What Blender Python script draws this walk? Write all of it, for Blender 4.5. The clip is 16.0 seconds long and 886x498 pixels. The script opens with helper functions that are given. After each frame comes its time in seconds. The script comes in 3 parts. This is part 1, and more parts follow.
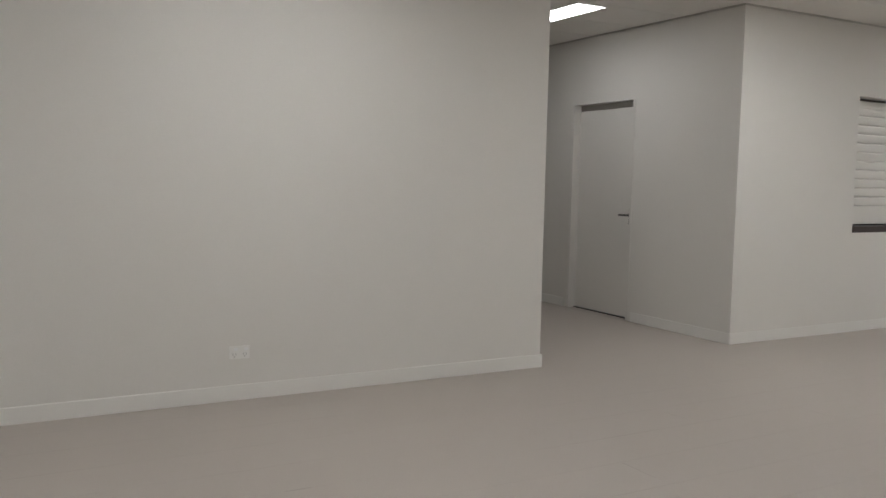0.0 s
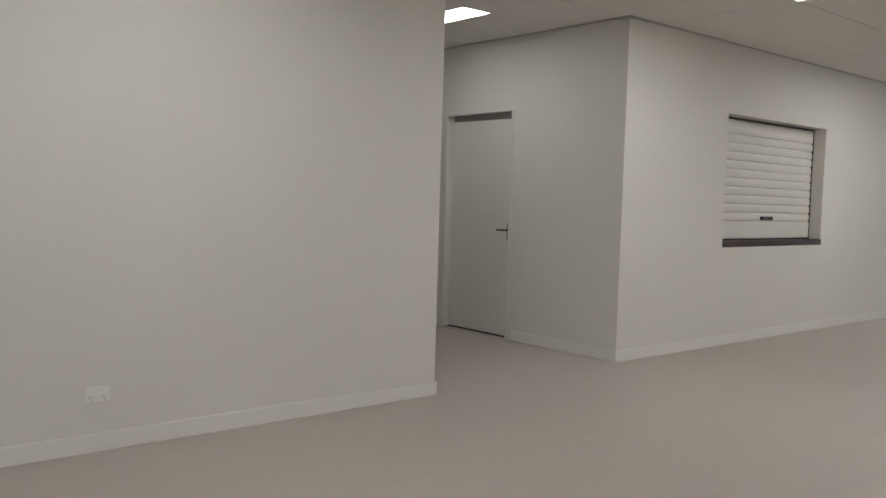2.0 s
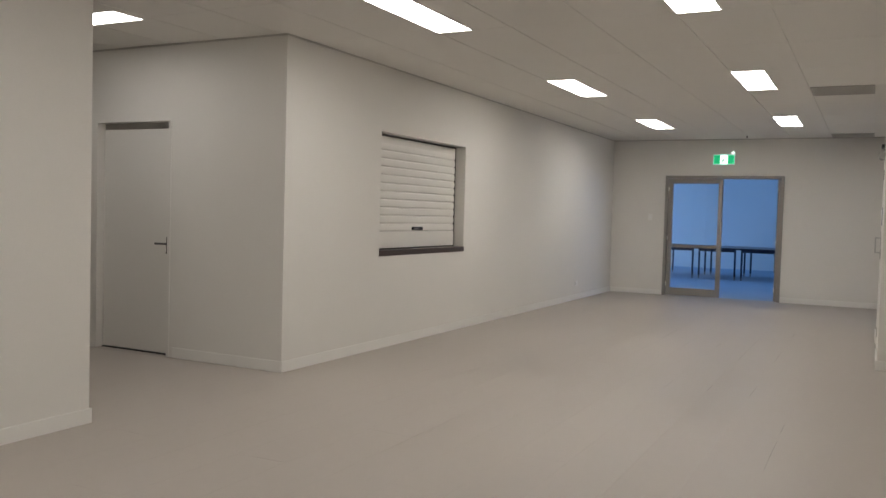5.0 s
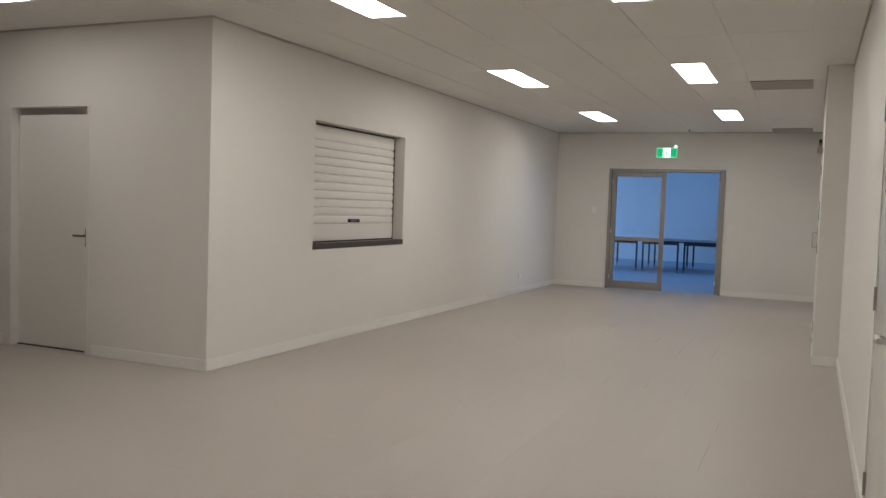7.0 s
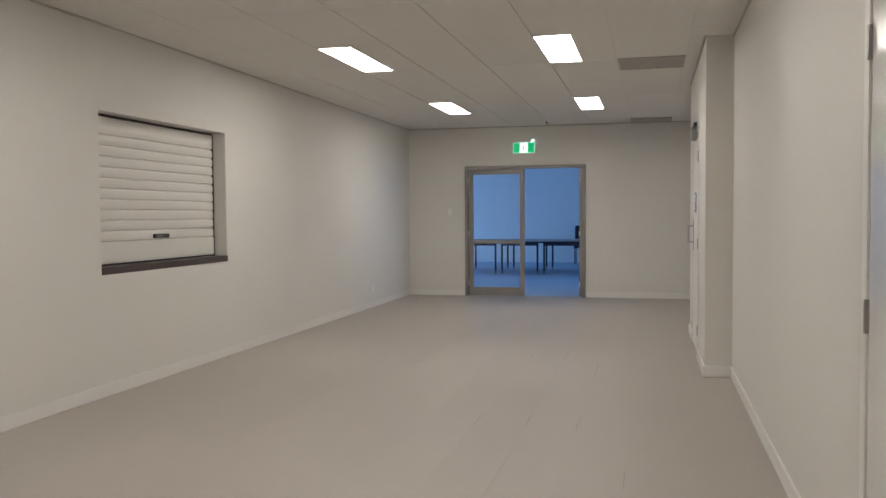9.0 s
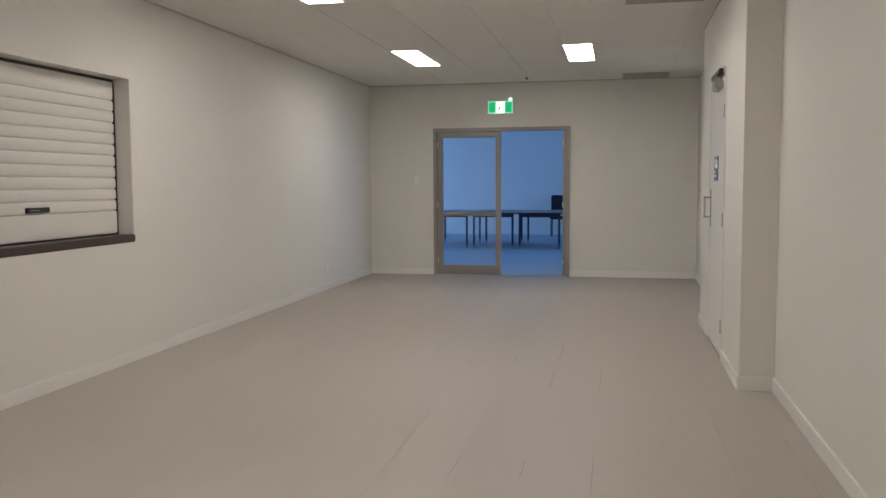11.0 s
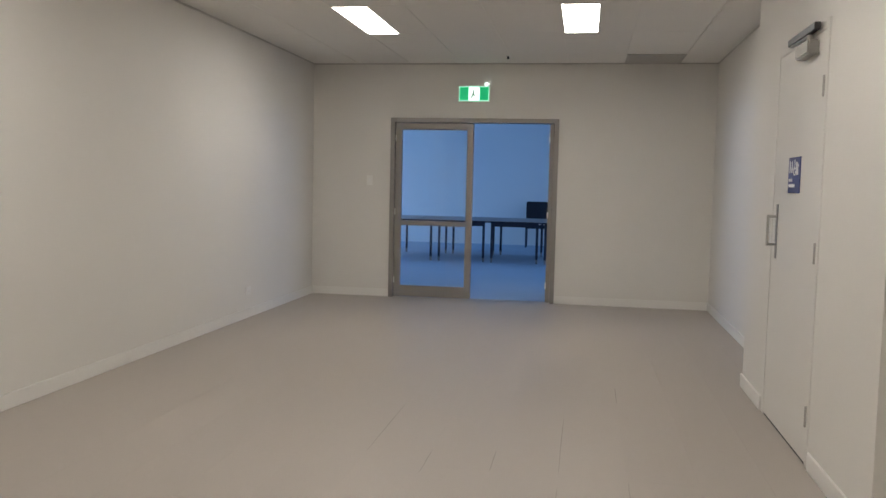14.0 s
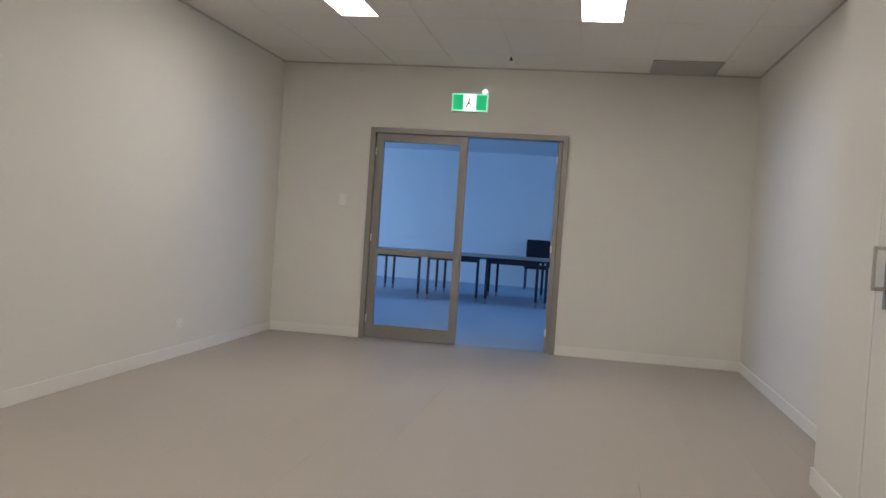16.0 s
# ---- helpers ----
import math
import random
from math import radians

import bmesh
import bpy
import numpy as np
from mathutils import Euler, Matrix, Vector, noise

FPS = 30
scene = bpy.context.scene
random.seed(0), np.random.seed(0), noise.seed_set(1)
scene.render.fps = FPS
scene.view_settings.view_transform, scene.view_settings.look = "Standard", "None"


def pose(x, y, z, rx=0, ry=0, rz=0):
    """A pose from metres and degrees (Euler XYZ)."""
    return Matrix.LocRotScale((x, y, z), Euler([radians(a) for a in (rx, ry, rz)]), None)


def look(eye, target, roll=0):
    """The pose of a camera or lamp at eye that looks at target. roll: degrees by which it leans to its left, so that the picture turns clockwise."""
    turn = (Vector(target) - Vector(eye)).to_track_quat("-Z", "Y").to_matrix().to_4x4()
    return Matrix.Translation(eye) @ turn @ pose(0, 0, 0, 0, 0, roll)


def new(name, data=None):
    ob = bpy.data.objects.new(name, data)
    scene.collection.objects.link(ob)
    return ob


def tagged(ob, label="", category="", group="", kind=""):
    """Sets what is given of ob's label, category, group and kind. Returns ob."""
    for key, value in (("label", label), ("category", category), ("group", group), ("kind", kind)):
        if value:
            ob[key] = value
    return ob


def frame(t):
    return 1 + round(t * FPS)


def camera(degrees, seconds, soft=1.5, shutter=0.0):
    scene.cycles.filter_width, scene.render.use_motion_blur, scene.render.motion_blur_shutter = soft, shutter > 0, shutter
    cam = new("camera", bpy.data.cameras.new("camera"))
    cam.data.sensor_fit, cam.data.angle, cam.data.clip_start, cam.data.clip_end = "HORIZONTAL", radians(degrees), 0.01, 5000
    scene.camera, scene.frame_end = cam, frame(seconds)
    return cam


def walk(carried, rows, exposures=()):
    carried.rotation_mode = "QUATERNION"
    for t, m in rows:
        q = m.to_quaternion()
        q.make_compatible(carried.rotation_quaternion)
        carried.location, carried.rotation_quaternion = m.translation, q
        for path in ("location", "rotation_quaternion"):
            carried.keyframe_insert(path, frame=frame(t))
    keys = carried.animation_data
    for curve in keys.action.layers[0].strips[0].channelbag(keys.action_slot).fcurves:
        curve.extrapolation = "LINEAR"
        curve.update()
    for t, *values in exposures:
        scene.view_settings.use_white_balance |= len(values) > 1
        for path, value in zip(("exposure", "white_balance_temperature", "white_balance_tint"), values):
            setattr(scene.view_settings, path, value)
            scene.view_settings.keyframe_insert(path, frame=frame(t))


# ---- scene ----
cam = camera(55.5, 16.0)
PATH = [
    (0, (1.829, -0.403, 1.28), (2.797, 1.34, 1.115), 1.2),
    (0.5, (1.901, -0.175, 1.301), (2.808, 1.599, 1.121), 0.2),
    (1, (1.972, -0.207, 1.305), (2.912, 1.553, 1.156), 0.1),
    (1.5, (1.916, 0.016, 1.294), (2.985, 1.7, 1.149), 1.6),
    (2, (1.793, 0.223, 1.258), (3.088, 1.743, 1.136), 1.7),
    (2.5, (1.757, 0.234, 1.23), (3.172, 1.646, 1.154), 0.9),
    (3, (1.888, 0.237, 1.332), (3.382, 1.563, 1.227), 1.5),
    (3.5, (1.793, 0.397, 1.264), (3.42, 1.558, 1.176), 1.3),
    (4, (1.791, 0.288, 1.289), (3.494, 1.334, 1.203), 1.6),
    (4.5, (1.782, 0.238, 1.295), (3.528, 1.209, 1.216), 1.8),
    (5, (1.714, 0.153, 1.312), (3.494, 1.06, 1.228), 1.6),
    (7.5, (2.203, 0.132, 1.331), (4.066, 0.85, 1.218), 2.2),
    (8, (2.654, 0.374, 1.303), (4.575, 0.922, 1.2), 0.4),
    (8.5, (2.974, 0.451, 1.307), (4.911, 0.943, 1.234), -0.4),
    (11, (4.797, 0.824, 1.308), (6.749, 1.23, 1.152), -0.3),
    (11.5, (5.153, 0.868, 1.302), (7.104, 1.288, 1.167), 0.9),
    (12, (5.504, 0.85, 1.3), (7.428, 1.375, 1.158), 2.1),
    (12.5, (5.816, 1.063, 1.336), (7.775, 1.45, 1.228), -0.5),
    (13, (6.149, 1.125, 1.324), (8.112, 1.499, 1.243), 1.8),
    (13.5, (6.471, 1.12, 1.333), (8.419, 1.552, 1.189), 1.8),
    (14, (6.991, 1.161, 1.315), (8.958, 1.49, 1.164), 1.3),
    (14.5, (7.369, 1.174, 1.307), (9.339, 1.478, 1.148), 2.5),
    (15, (7.749, 1.191, 1.322), (9.714, 1.533, 1.17), 2.5),
    (15.5, (8.13, 1.301, 1.331), (10.113, 1.532, 1.221), 0.5),
    (16, (8.504, 1.247, 1.153), (10.476, 1.581, 1.099), 3.8),
]
EXPOSURES = [
    (0, -0.06, 6080, 11), (1.5, -0.08, 6130, 11), (4, -0.12, 6400, 12), (5, 0.0, 6480, 12), (7.5, 0.0, 6500, 12), (11, -0.03, 6600, 12), (13.5, 0.0, 6650, 12), (16, 0.1, 6680, 12),
]
walk(cam, [(t, look(eye, target, roll)) for t, eye, target, roll in PATH], EXPOSURES)

# ---- light ----
world = bpy.data.worlds.new("sky")
scene.world = world
world.use_nodes = True
wn = world.node_tree
sky = wn.nodes.new("ShaderNodeTexSky")
sky.sky_type, sky.sun_disc = "NISHITA", False
sky.sun_elevation, sky.sun_rotation = radians(25), radians(120)
wn.nodes["Background"].inputs["Strength"].default_value = 0.1
wn.links.new(sky.outputs[0], wn.nodes["Background"].inputs[0])
LAMP = 17.0          # strength of the ceiling panels
DAY = 172.0          # watts of daylight through each window of the far room
scene.view_settings.exposure = 0.0


# ---- materials ----
def material(name, rgb, rough=0.5, metal=0.0, grain=0.0, scale=40.0, blotch=0.0, bump=0.0, each=0.0, coat=0.0):
    """Paint or metal: fine grain and broad blotches in colour, fine relief, a small change from piece to piece."""
    m = bpy.data.materials.new(name)
    m.use_nodes = True
    nt, b = m.node_tree, m.node_tree.nodes["Principled BSDF"]
    b.inputs["Base Color"].default_value = (*rgb, 1)
    b.inputs["Roughness"].default_value, b.inputs["Metallic"].default_value = rough, metal
    b.inputs["Coat Weight"].default_value = coat
    co = nt.nodes.new("ShaderNodeTexCoord")
    fine, broad = (nt.nodes.new("ShaderNodeTexNoise") for _ in range(2))
    fine.inputs["Scale"].default_value, fine.inputs["Detail"].default_value = scale, 4
    broad.inputs["Scale"].default_value, broad.inputs["Detail"].default_value = 0.9, 5
    geo = nt.nodes.new("ShaderNodeNewGeometry")
    for n in (fine, broad):
        nt.links.new(geo.outputs["Position"], n.inputs["Vector"])

    def maths(op, a, c):
        n = nt.nodes.new("ShaderNodeMath")
        n.operation = op
        for s, v in zip(n.inputs, (a, c)):
            if isinstance(v, (int, float)):
                s.default_value = v
            else:
                nt.links.new(v, s)
        return n.outputs[0]

    value = maths("ADD", maths("MULTIPLY", maths("SUBTRACT", fine.outputs[0], 0.5), 2 * grain), maths("MULTIPLY", maths("SUBTRACT", broad.outputs[0], 0.5), 2 * blotch))
    if each:
        info = nt.nodes.new("ShaderNodeObjectInfo")
        value = maths("ADD", value, maths("MULTIPLY", maths("SUBTRACT", info.outputs["Random"], 0.5), 2 * each))
    hsv = nt.nodes.new("ShaderNodeHueSaturation")
    hsv.inputs["Color"].default_value = (*rgb, 1)
    nt.links.new(maths("ADD", value, 1.0), hsv.inputs["Value"])
    nt.links.new(hsv.outputs[0], b.inputs["Base Color"])
    nt.links.new(maths("ADD", maths("MULTIPLY", broad.outputs[0], 0.16), rough - 0.08), b.inputs["Roughness"])
    if bump:
        bp = nt.nodes.new("ShaderNodeBump")
        bp.inputs["Strength"].default_value, bp.inputs["Distance"].default_value = bump, 0.002
        nt.links.new(fine.outputs[0], bp.inputs["Height"])
        nt.links.new(bp.outputs[0], b.inputs["Normal"])
    return m


def glowing(name, rgb, strength):
    m = bpy.data.materials.new(name)
    m.use_nodes = True
    b = m.node_tree.nodes["Principled BSDF"]
    b.inputs["Base Color"].default_value = (*rgb, 1)
    b.inputs["Emission Color"].default_value, b.inputs["Emission Strength"].default_value = (*rgb, 1), strength
    return m


PAINT = material("wall_paint", (0.72, 0.70, 0.66), 0.62, grain=0.03, scale=160, blotch=0.035, bump=0.25)
TRIM = material("gloss_trim_paint", (0.78, 0.765, 0.73), 0.36, grain=0.02, scale=90, blotch=0.03, bump=0.08)
DOORPAINT = material("door_paint", (0.73, 0.71, 0.67), 0.5, grain=0.015, scale=70, blotch=0.03, bump=0.1)
SATIN = material("satin_door_paint", (0.72, 0.71, 0.68), 0.2, grain=0.015, scale=70, blotch=0.03, bump=0.06, coat=0.35)
VINYL = material("vinyl_floor", (0.405, 0.366, 0.328), 0.46, grain=0.06, scale=120, blotch=0.05, bump=0.12, each=0.004)
JOINT = material("floor_joint", (0.395, 0.358, 0.322), 0.6, grain=0.06)
GRIME = material("joint_grime", (0.30, 0.27, 0.24), 0.8, grain=0.2)
TILE = material("ceiling_tile", (0.76, 0.74, 0.70), 0.85, grain=0.05, scale=220, blotch=0.03, bump=0.4)
TBAR = material("ceiling_bar", (0.72, 0.70, 0.66), 0.5, grain=0.03)
SHADOWLINE = material("ceiling_gap_shade", (0.52, 0.50, 0.47), 0.6, grain=0.04)
GREYGRILLE = material("grille_grey", (0.40, 0.385, 0.36), 0.6, grain=0.05)
# Near-black colour that stands for the darkness of unlit spaces.
DARK = material("unlit_dark", (0.10, 0.095, 0.09), 0.9)
SLAT = material("shutter_slat", (0.73, 0.71, 0.665), 0.36, grain=0.02, scale=60, blotch=0.03, bump=0.05, each=0.015)
BROWN = material("brown_sill", (0.055, 0.038, 0.034), 0.4, grain=0.1, scale=50)
BLACK = material("black_plastic", (0.018, 0.018, 0.02), 0.45, grain=0.1)
STEEL = material("brushed_steel", (0.52, 0.51, 0.49), 0.3, metal=1.0, grain=0.06, scale=200)
DULLSTEEL = material("dull_steel", (0.36, 0.35, 0.33), 0.42, metal=1.0, grain=0.08, scale=200)
DARKMETAL = material("dark_metal", (0.11, 0.105, 0.10), 0.45, metal=0.2, grain=0.08, scale=200)
ALU = material("bronze_aluminium", (0.285, 0.268, 0.25), 0.42, metal=0.35, grain=0.05, scale=90, blotch=0.04)
PLASTIC = material("white_plastic", (0.80, 0.79, 0.76), 0.32, grain=0.01)
SLOT = material("slot_grey", (0.25, 0.24, 0.23), 0.6)
SOCKET = material("socket_grey", (0.42, 0.41, 0.40), 0.6)
BLUE = material("sign_blue", (0.025, 0.035, 0.16), 0.35, grain=0.04)
WHITE = material("sign_white", (0.82, 0.82, 0.82), 0.4, grain=0.02)
CARPET = material("blue_grey_carpet", (0.36, 0.46, 0.55), 0.95, grain=0.12, scale=260, blotch=0.1, bump=0.6)
LAMINATE = material("table_laminate", (0.24, 0.205, 0.19), 0.4, grain=0.05)
NAVY = material("leg_powder_coat", (0.012, 0.014, 0.03), 0.5, grain=0.1)
CHAIRCLOTH = material("chair_fabric", (0.012, 0.012, 0.018), 0.85, grain=0.2, scale=300, bump=0.4)
SIGNGREEN = material("sign_dark_green", (0.0, 0.10, 0.045), 0.4)
DIFFUSER = glowing("lamp_diffuser", (1.0, 0.965, 0.90), LAMP)
DIFFUSER_SMALL = glowing("passage_lamp_diffuser", (1.0, 0.965, 0.92), LAMP * 0.5)
GREEN = glowing("exit_green", (0.0, 0.50, 0.19), 0.6)
EXITWHITE = glowing("exit_white", (0.80, 1.0, 0.92), 1.5)
EXITRIM = glowing("exit_rim", (0.35, 0.9, 0.65), 0.9)
GLASS = bpy.data.materials.new("clear_glass")
GLASS.use_nodes = True
gb = GLASS.node_tree.nodes["Principled BSDF"]
gb.inputs["Transmission Weight"].default_value, gb.inputs["Roughness"].default_value, gb.inputs["IOR"].default_value = 1.0, 0.0, 1.45
gb.inputs["Base Color"].default_value = (0.93, 0.97, 0.97, 1)


# ---- building helpers ----
def box(bm, x0, x1, y0, y1, z0, z1, mat=0):
    r = bmesh.ops.create_cube(bm, size=1, matrix=Matrix.LocRotScale(((x0 + x1) / 2, (y0 + y1) / 2, (z0 + z1) / 2), None, (abs(x1 - x0), abs(y1 - y0), abs(z1 - z0))))
    for v in r["verts"]:
        for f in v.link_faces:
            f.material_index = mat
    return r["verts"]


def rod(bm, a, b, r, n=12):
    a, b = Vector(a), Vector(b)
    m = Matrix.Translation((a + b) / 2) @ (b - a).to_track_quat("Z", "Y").to_matrix().to_4x4()
    bmesh.ops.create_cone(bm, cap_ends=True, segments=n, radius1=r, radius2=r, depth=(b - a).length, matrix=m)


def link(name, bm, mats, bevel=0.0, smooth=False):
    if bevel:
        bmesh.ops.bevel(bm, geom=list(bm.edges), offset=bevel, segments=2, affect="EDGES", clamp_overlap=True)
    me = bpy.data.meshes.new(name)
    bm.to_mesh(me)
    bm.free()
    for m in mats if isinstance(mats, (list, tuple)) else [mats]:
        me.materials.append(m)
    if smooth:
        for p in me.polygons:
            p.use_smooth = True
    return new(name, me)


def part(name, bm, mat, parent, label="", bevel=0.0, smooth=False):
    ob = link(name, bm, mat, bevel, smooth)
    ob.parent = parent
    if label:
        ob["label"] = label
    return ob


def boxes(*rows):
    bm = bmesh.new()
    for r in rows:
        box(bm, *r)
    return bm


def thing(name, label, category, group="", kind=""):
    return tagged(new(name), label, category, group, kind)


def structure(name, rows, mat, label, bevel=0.0):
    return tagged(link(name, boxes(*rows), mat, bevel), label, "wall" if name.startswith("wall") else name.split("_")[0], "", "structure")


# ---- plan ----
H = 2.7
YL, YR, YB, YE = 4.338, -0.141, 0.07, -0.214   # left wall, right wall, boxed-out wall, right wall at the end
XC, XN, XE = 7.122, 5.215, 16.575               # corner of the shutter room, end of the near wall, end wall
XS, YS, XW = 4.65, -4.6, -3.6                # where the right wall begins, and the unseen sides
T = 0.14
YN = 4.285                                  # face of the near wall
SK = 0.09                                   # skirting height
D1 = (5.555, 6.49, 2.05)                     # passage door opening in y, and its top
SH = (8.585, 10.448, 0.886, 2.078)             # shutter opening
GD = (1.477, 3.402, 2.08)                    # glazed door opening
D2 = (4.85, 6.01, 2.08)                     # right-hand door opening in x
D3 = (11.19, 12.21, 2.12)                   # toilet door opening in x
BX = (10.277, 12.878)                         # the boxed-out wall

wall_near = structure("wall_near", [(XW, XN, YN, YN + T, 0, H)], PAINT, "off-white painted plasterboard wall above a white skirting")
structure("wall_passage_west", [(XN - T, XN - 0.003, YN + T, 9.0, 0, H)], PAINT, "off-white painted passage wall")
structure("wall_passage_end", [(XN - T, XC + T, 9.0, 9.0 + T, 0, H)], PAINT, "off-white painted wall closing the passage")
structure("wall_passage_east", [(XC, XC + T, YL + T, D1[0], 0, H), (XC, XC + T, D1[1], 9.0, 0, H), (XC, XC + T, D1[0], D1[1], D1[2], H)], PAINT, "off-white painted wall with a door opening")
structure("wall_left", [(XC, SH[0], YL, YL + T, 0, H), (SH[1], XE, YL, YL + T, 0, H), (SH[0], SH[1], YL, YL + T, 0, SH[2]), (SH[0], SH[1], YL, YL + T, SH[3], H)], PAINT, "long off-white painted wall with a shutter opening")
structure("wall_end", [(XE, XE + T, -3.4, GD[0], 0, H), (XE, XE + T, GD[1], 9.0, 0, H), (XE, XE + T, GD[0], GD[1], GD[2], H)], PAINT, "off-white painted end wall with a double door opening")
structure("wall_right", [(XS, D2[0], YR - T, YR, 0, H), (D2[1], BX[0], YR - T, YR, 0, H), (D2[0], D2[1], YR - T, YR, D2[2], H)], PAINT, "off-white painted wall with a door opening")
structure("wall_boxed_out", [(BX[0], D3[0], YR - T, YB, 0, H), (D3[1], BX[1], YR - T, YB, 0, H), (D3[0], D3[1], YR - T, YB, D3[2], H)], PAINT, "off-white boxed-out wall round a toilet door")
structure("wall_right_end", [(BX[1], XE, YE - T, YE, 0, H)], PAINT, "off-white painted wall set back near the end")
structure("wall_return_south", [(XS, XS + T, YS, YR - T, 0, H)], PAINT, "off-white painted return wall")
structure("wall_south", [(XW, XS + T, YS - T, YS, 0, H)], PAINT, "off-white painted wall of the hall")
structure("wall_west", [(XW - T, XW, YS - T, YL + T, 0, H)], PAINT, "off-white painted wall of the hall")
# Unseen backing walls, coloured dark so the spaces behind read as unlit.
structure("wall_behind_toilet_door", [(D2[0] - 0.3, XE, -1.2, -1.08, 0, H)], DARK, "unseen backing wall, coloured dark as unlit rooms behind doors")
structure("wall_behind_shutter", [(XC + T, XE, YL + 1.0, YL + 1.1, 0, H), (XC + 0.5, XC + 0.6, YL + 1.1, 9.0, 0, H)], DARK, "unseen backing wall, coloured dark as the unlit room behind the shutter")

# skirtings
def skirting(rows, label="white painted timber skirting board"):
    tagged(link("baseboard", boxes(*rows), TRIM, 0.003), label, "skirting", "skirting boards", "structure")

s = 0.013
yn = YN
for r in [(XW, XN + s, yn - s, yn - 0.0005, 0, SK), (XN, XN + s, yn, 9.0, 0, SK),
          (XC - s, XE, YL - s, YL - 0.0005, 0, SK), (XC - s, XC - 0.0005, YL, D1[0] - 0.045, 0, SK), (XC - s, XC - 0.0005, D1[1] + 0.045, 9.0, 0, SK),
          (XE - s, XE - 0.0005, GD[1] + 0.002, YL - s, 0, SK), (XE - s, XE - 0.0005, YE, GD[0] - 0.002, 0, SK),
          (D2[1] + 0.045, BX[0] - s, YR, YR + s, 0, SK), (XS, D2[0] - 0.045, YR, YR + s, 0, SK),
          (BX[0] - s, BX[0] - 0.0005, YR, YB + s, 0, SK), (BX[0], D3[0] - 0.045, YB, YB + s, 0, SK), (D3[1] + 0.045, BX[1] + s, YB, YB + s, 0, SK),
          (BX[1] + 0.0005, BX[1] + s, YE, YB, 0, SK), (BX[1] + s, XE - s, YE, YE + s, 0, SK)]:
    skirting([r])

# floor slab, ceiling
floor = structure("floor", [(XW - T, XE + T, YS - T, 9.2, -0.2, -0.001)], JOINT, "greige vinyl plank floor with tight dark joints")
floor_far = structure("floor_far_room", [(XE + T, 26.3, -3.6, 9.2, -0.2, 0)], CARPET, "blue-grey carpet floor of the next room")

PITCH, X0, Y0 = 1.2, 14.70, 0.795
# The last panel is unseen, added at y -0.705 to brighten the near wall.
LAMPS_AND_FILL = [(x, y) for x in (14.70, 11.10, 7.50, 3.90, 0.30) for y in (1.095, 2.895)] + [(0.30, -0.705)]
VENTS = [(11.07, 11.65, 0.195, 0.785), (15.96, 16.545, 0.195, 0.785)]
bm = bmesh.new()
box(bm, XW - T, XE + T, YS - T, 9.2, H + 0.006, H + 0.1, 1)


def quad(bm, x0, x1, y0, y1, z, mat):
    vs = [bm.verts.new(c) for c in ((x0, y0, z), (x0, y1, z), (x1, y1, z), (x1, y0, z))]
    bm.faces.new(vs).material_index = mat


for i in range(-16, 3):
    for j in range(-9, 14):
        x0, y0 = X0 + i * PITCH, Y0 + j * 0.6
        x1, y1 = x0 + PITCH, y0 + 0.6
        a0, a1, b0, b1 = max(x0, XW), min(x1, XE), max(y0, YS), min(y1, 9.0)
        if a1 - a0 < 0.02 or b1 - b0 < 0.02:
            continue
        g = 0.003
        box(bm, a0 + g, a1 - g, b0 + g, b1 - g, H, H + 0.008, 0)
ceiling = tagged(link("ceiling", bm, [TILE, TBAR]), "white suspended tile ceiling on a slim metal grid", "ceiling", "", "structure")
structure("ceiling_far_room", [(XE + T, 26.3, -3.6, 9.2, H + 0.05, H + 0.2)], TILE, "white ceiling of the next room")

# thin grey strip painted as the shadow gap where the ceiling meets the walls
a = 0.012
for r in [(XC, XE, YL - a, YL - 0.001), (XC - a, XC - 0.001, YL - a, 9.0), (XE - a, XE - 0.001, YE, YL - a), (D2[0], BX[0], YR + 0.001, YR + a),
          (BX[0], BX[1], YB + 0.001, YB + a), (BX[1], XE, YE + 0.001, YE + a), (XW, XN + a, yn - a, yn - 0.001)]:
    tagged(link("trim", boxes((*r, H - 0.014, H - 0.0005)), SHADOWLINE), "thin grey strip coloured as the shadow gap along the ceiling edge", "trim", "ceiling angles", "structure")

# far room shell with windows in its side walls
FX0, FX1, FY0, FY1 = XE + T, 26.1, -3.4, 9.0
WZ = (0.9, 2.4)
structure("wall_far", [(FX1, FX1 + T, FY0 - T, FY1 + T, 0, H + 0.05)], PAINT, "pale painted far wall of the next room")
for name, y0, y1 in (("wall_far_south", FY0 - T, FY0), ("wall_far_north", FY1, FY1 + T)):
    structure(name, [(FX0, 18.0, y0, y1, 0, H + 0.05), (24.5, FX1, y0, y1, 0, H + 0.05), (18.0, 24.5, y0, y1, 0, WZ[0]), (18.0, 24.5, y0, y1, WZ[1], H + 0.05)], PAINT, "pale painted wall of the next room with a window")
for y, turn, share in ((FY0 - 0.07, 90, 0.6), (FY1 + 0.07, -90, 1.35)):
    day = bpy.data.lights.new("daylight", "AREA")
    day.shape, day.size, day.size_y, day.energy, day.color = "RECTANGLE", 6.4, 1.4, DAY * share, (0.20, 0.45, 1.0)
    ob = new("daylight", day)
    ob.matrix_basis = pose(21.25, y, 1.65, turn, 0, 0)
structure("ground", [(-400, 400, -400, 400, -0.6, -0.25)], JOINT, "plain dull ground outside the building")


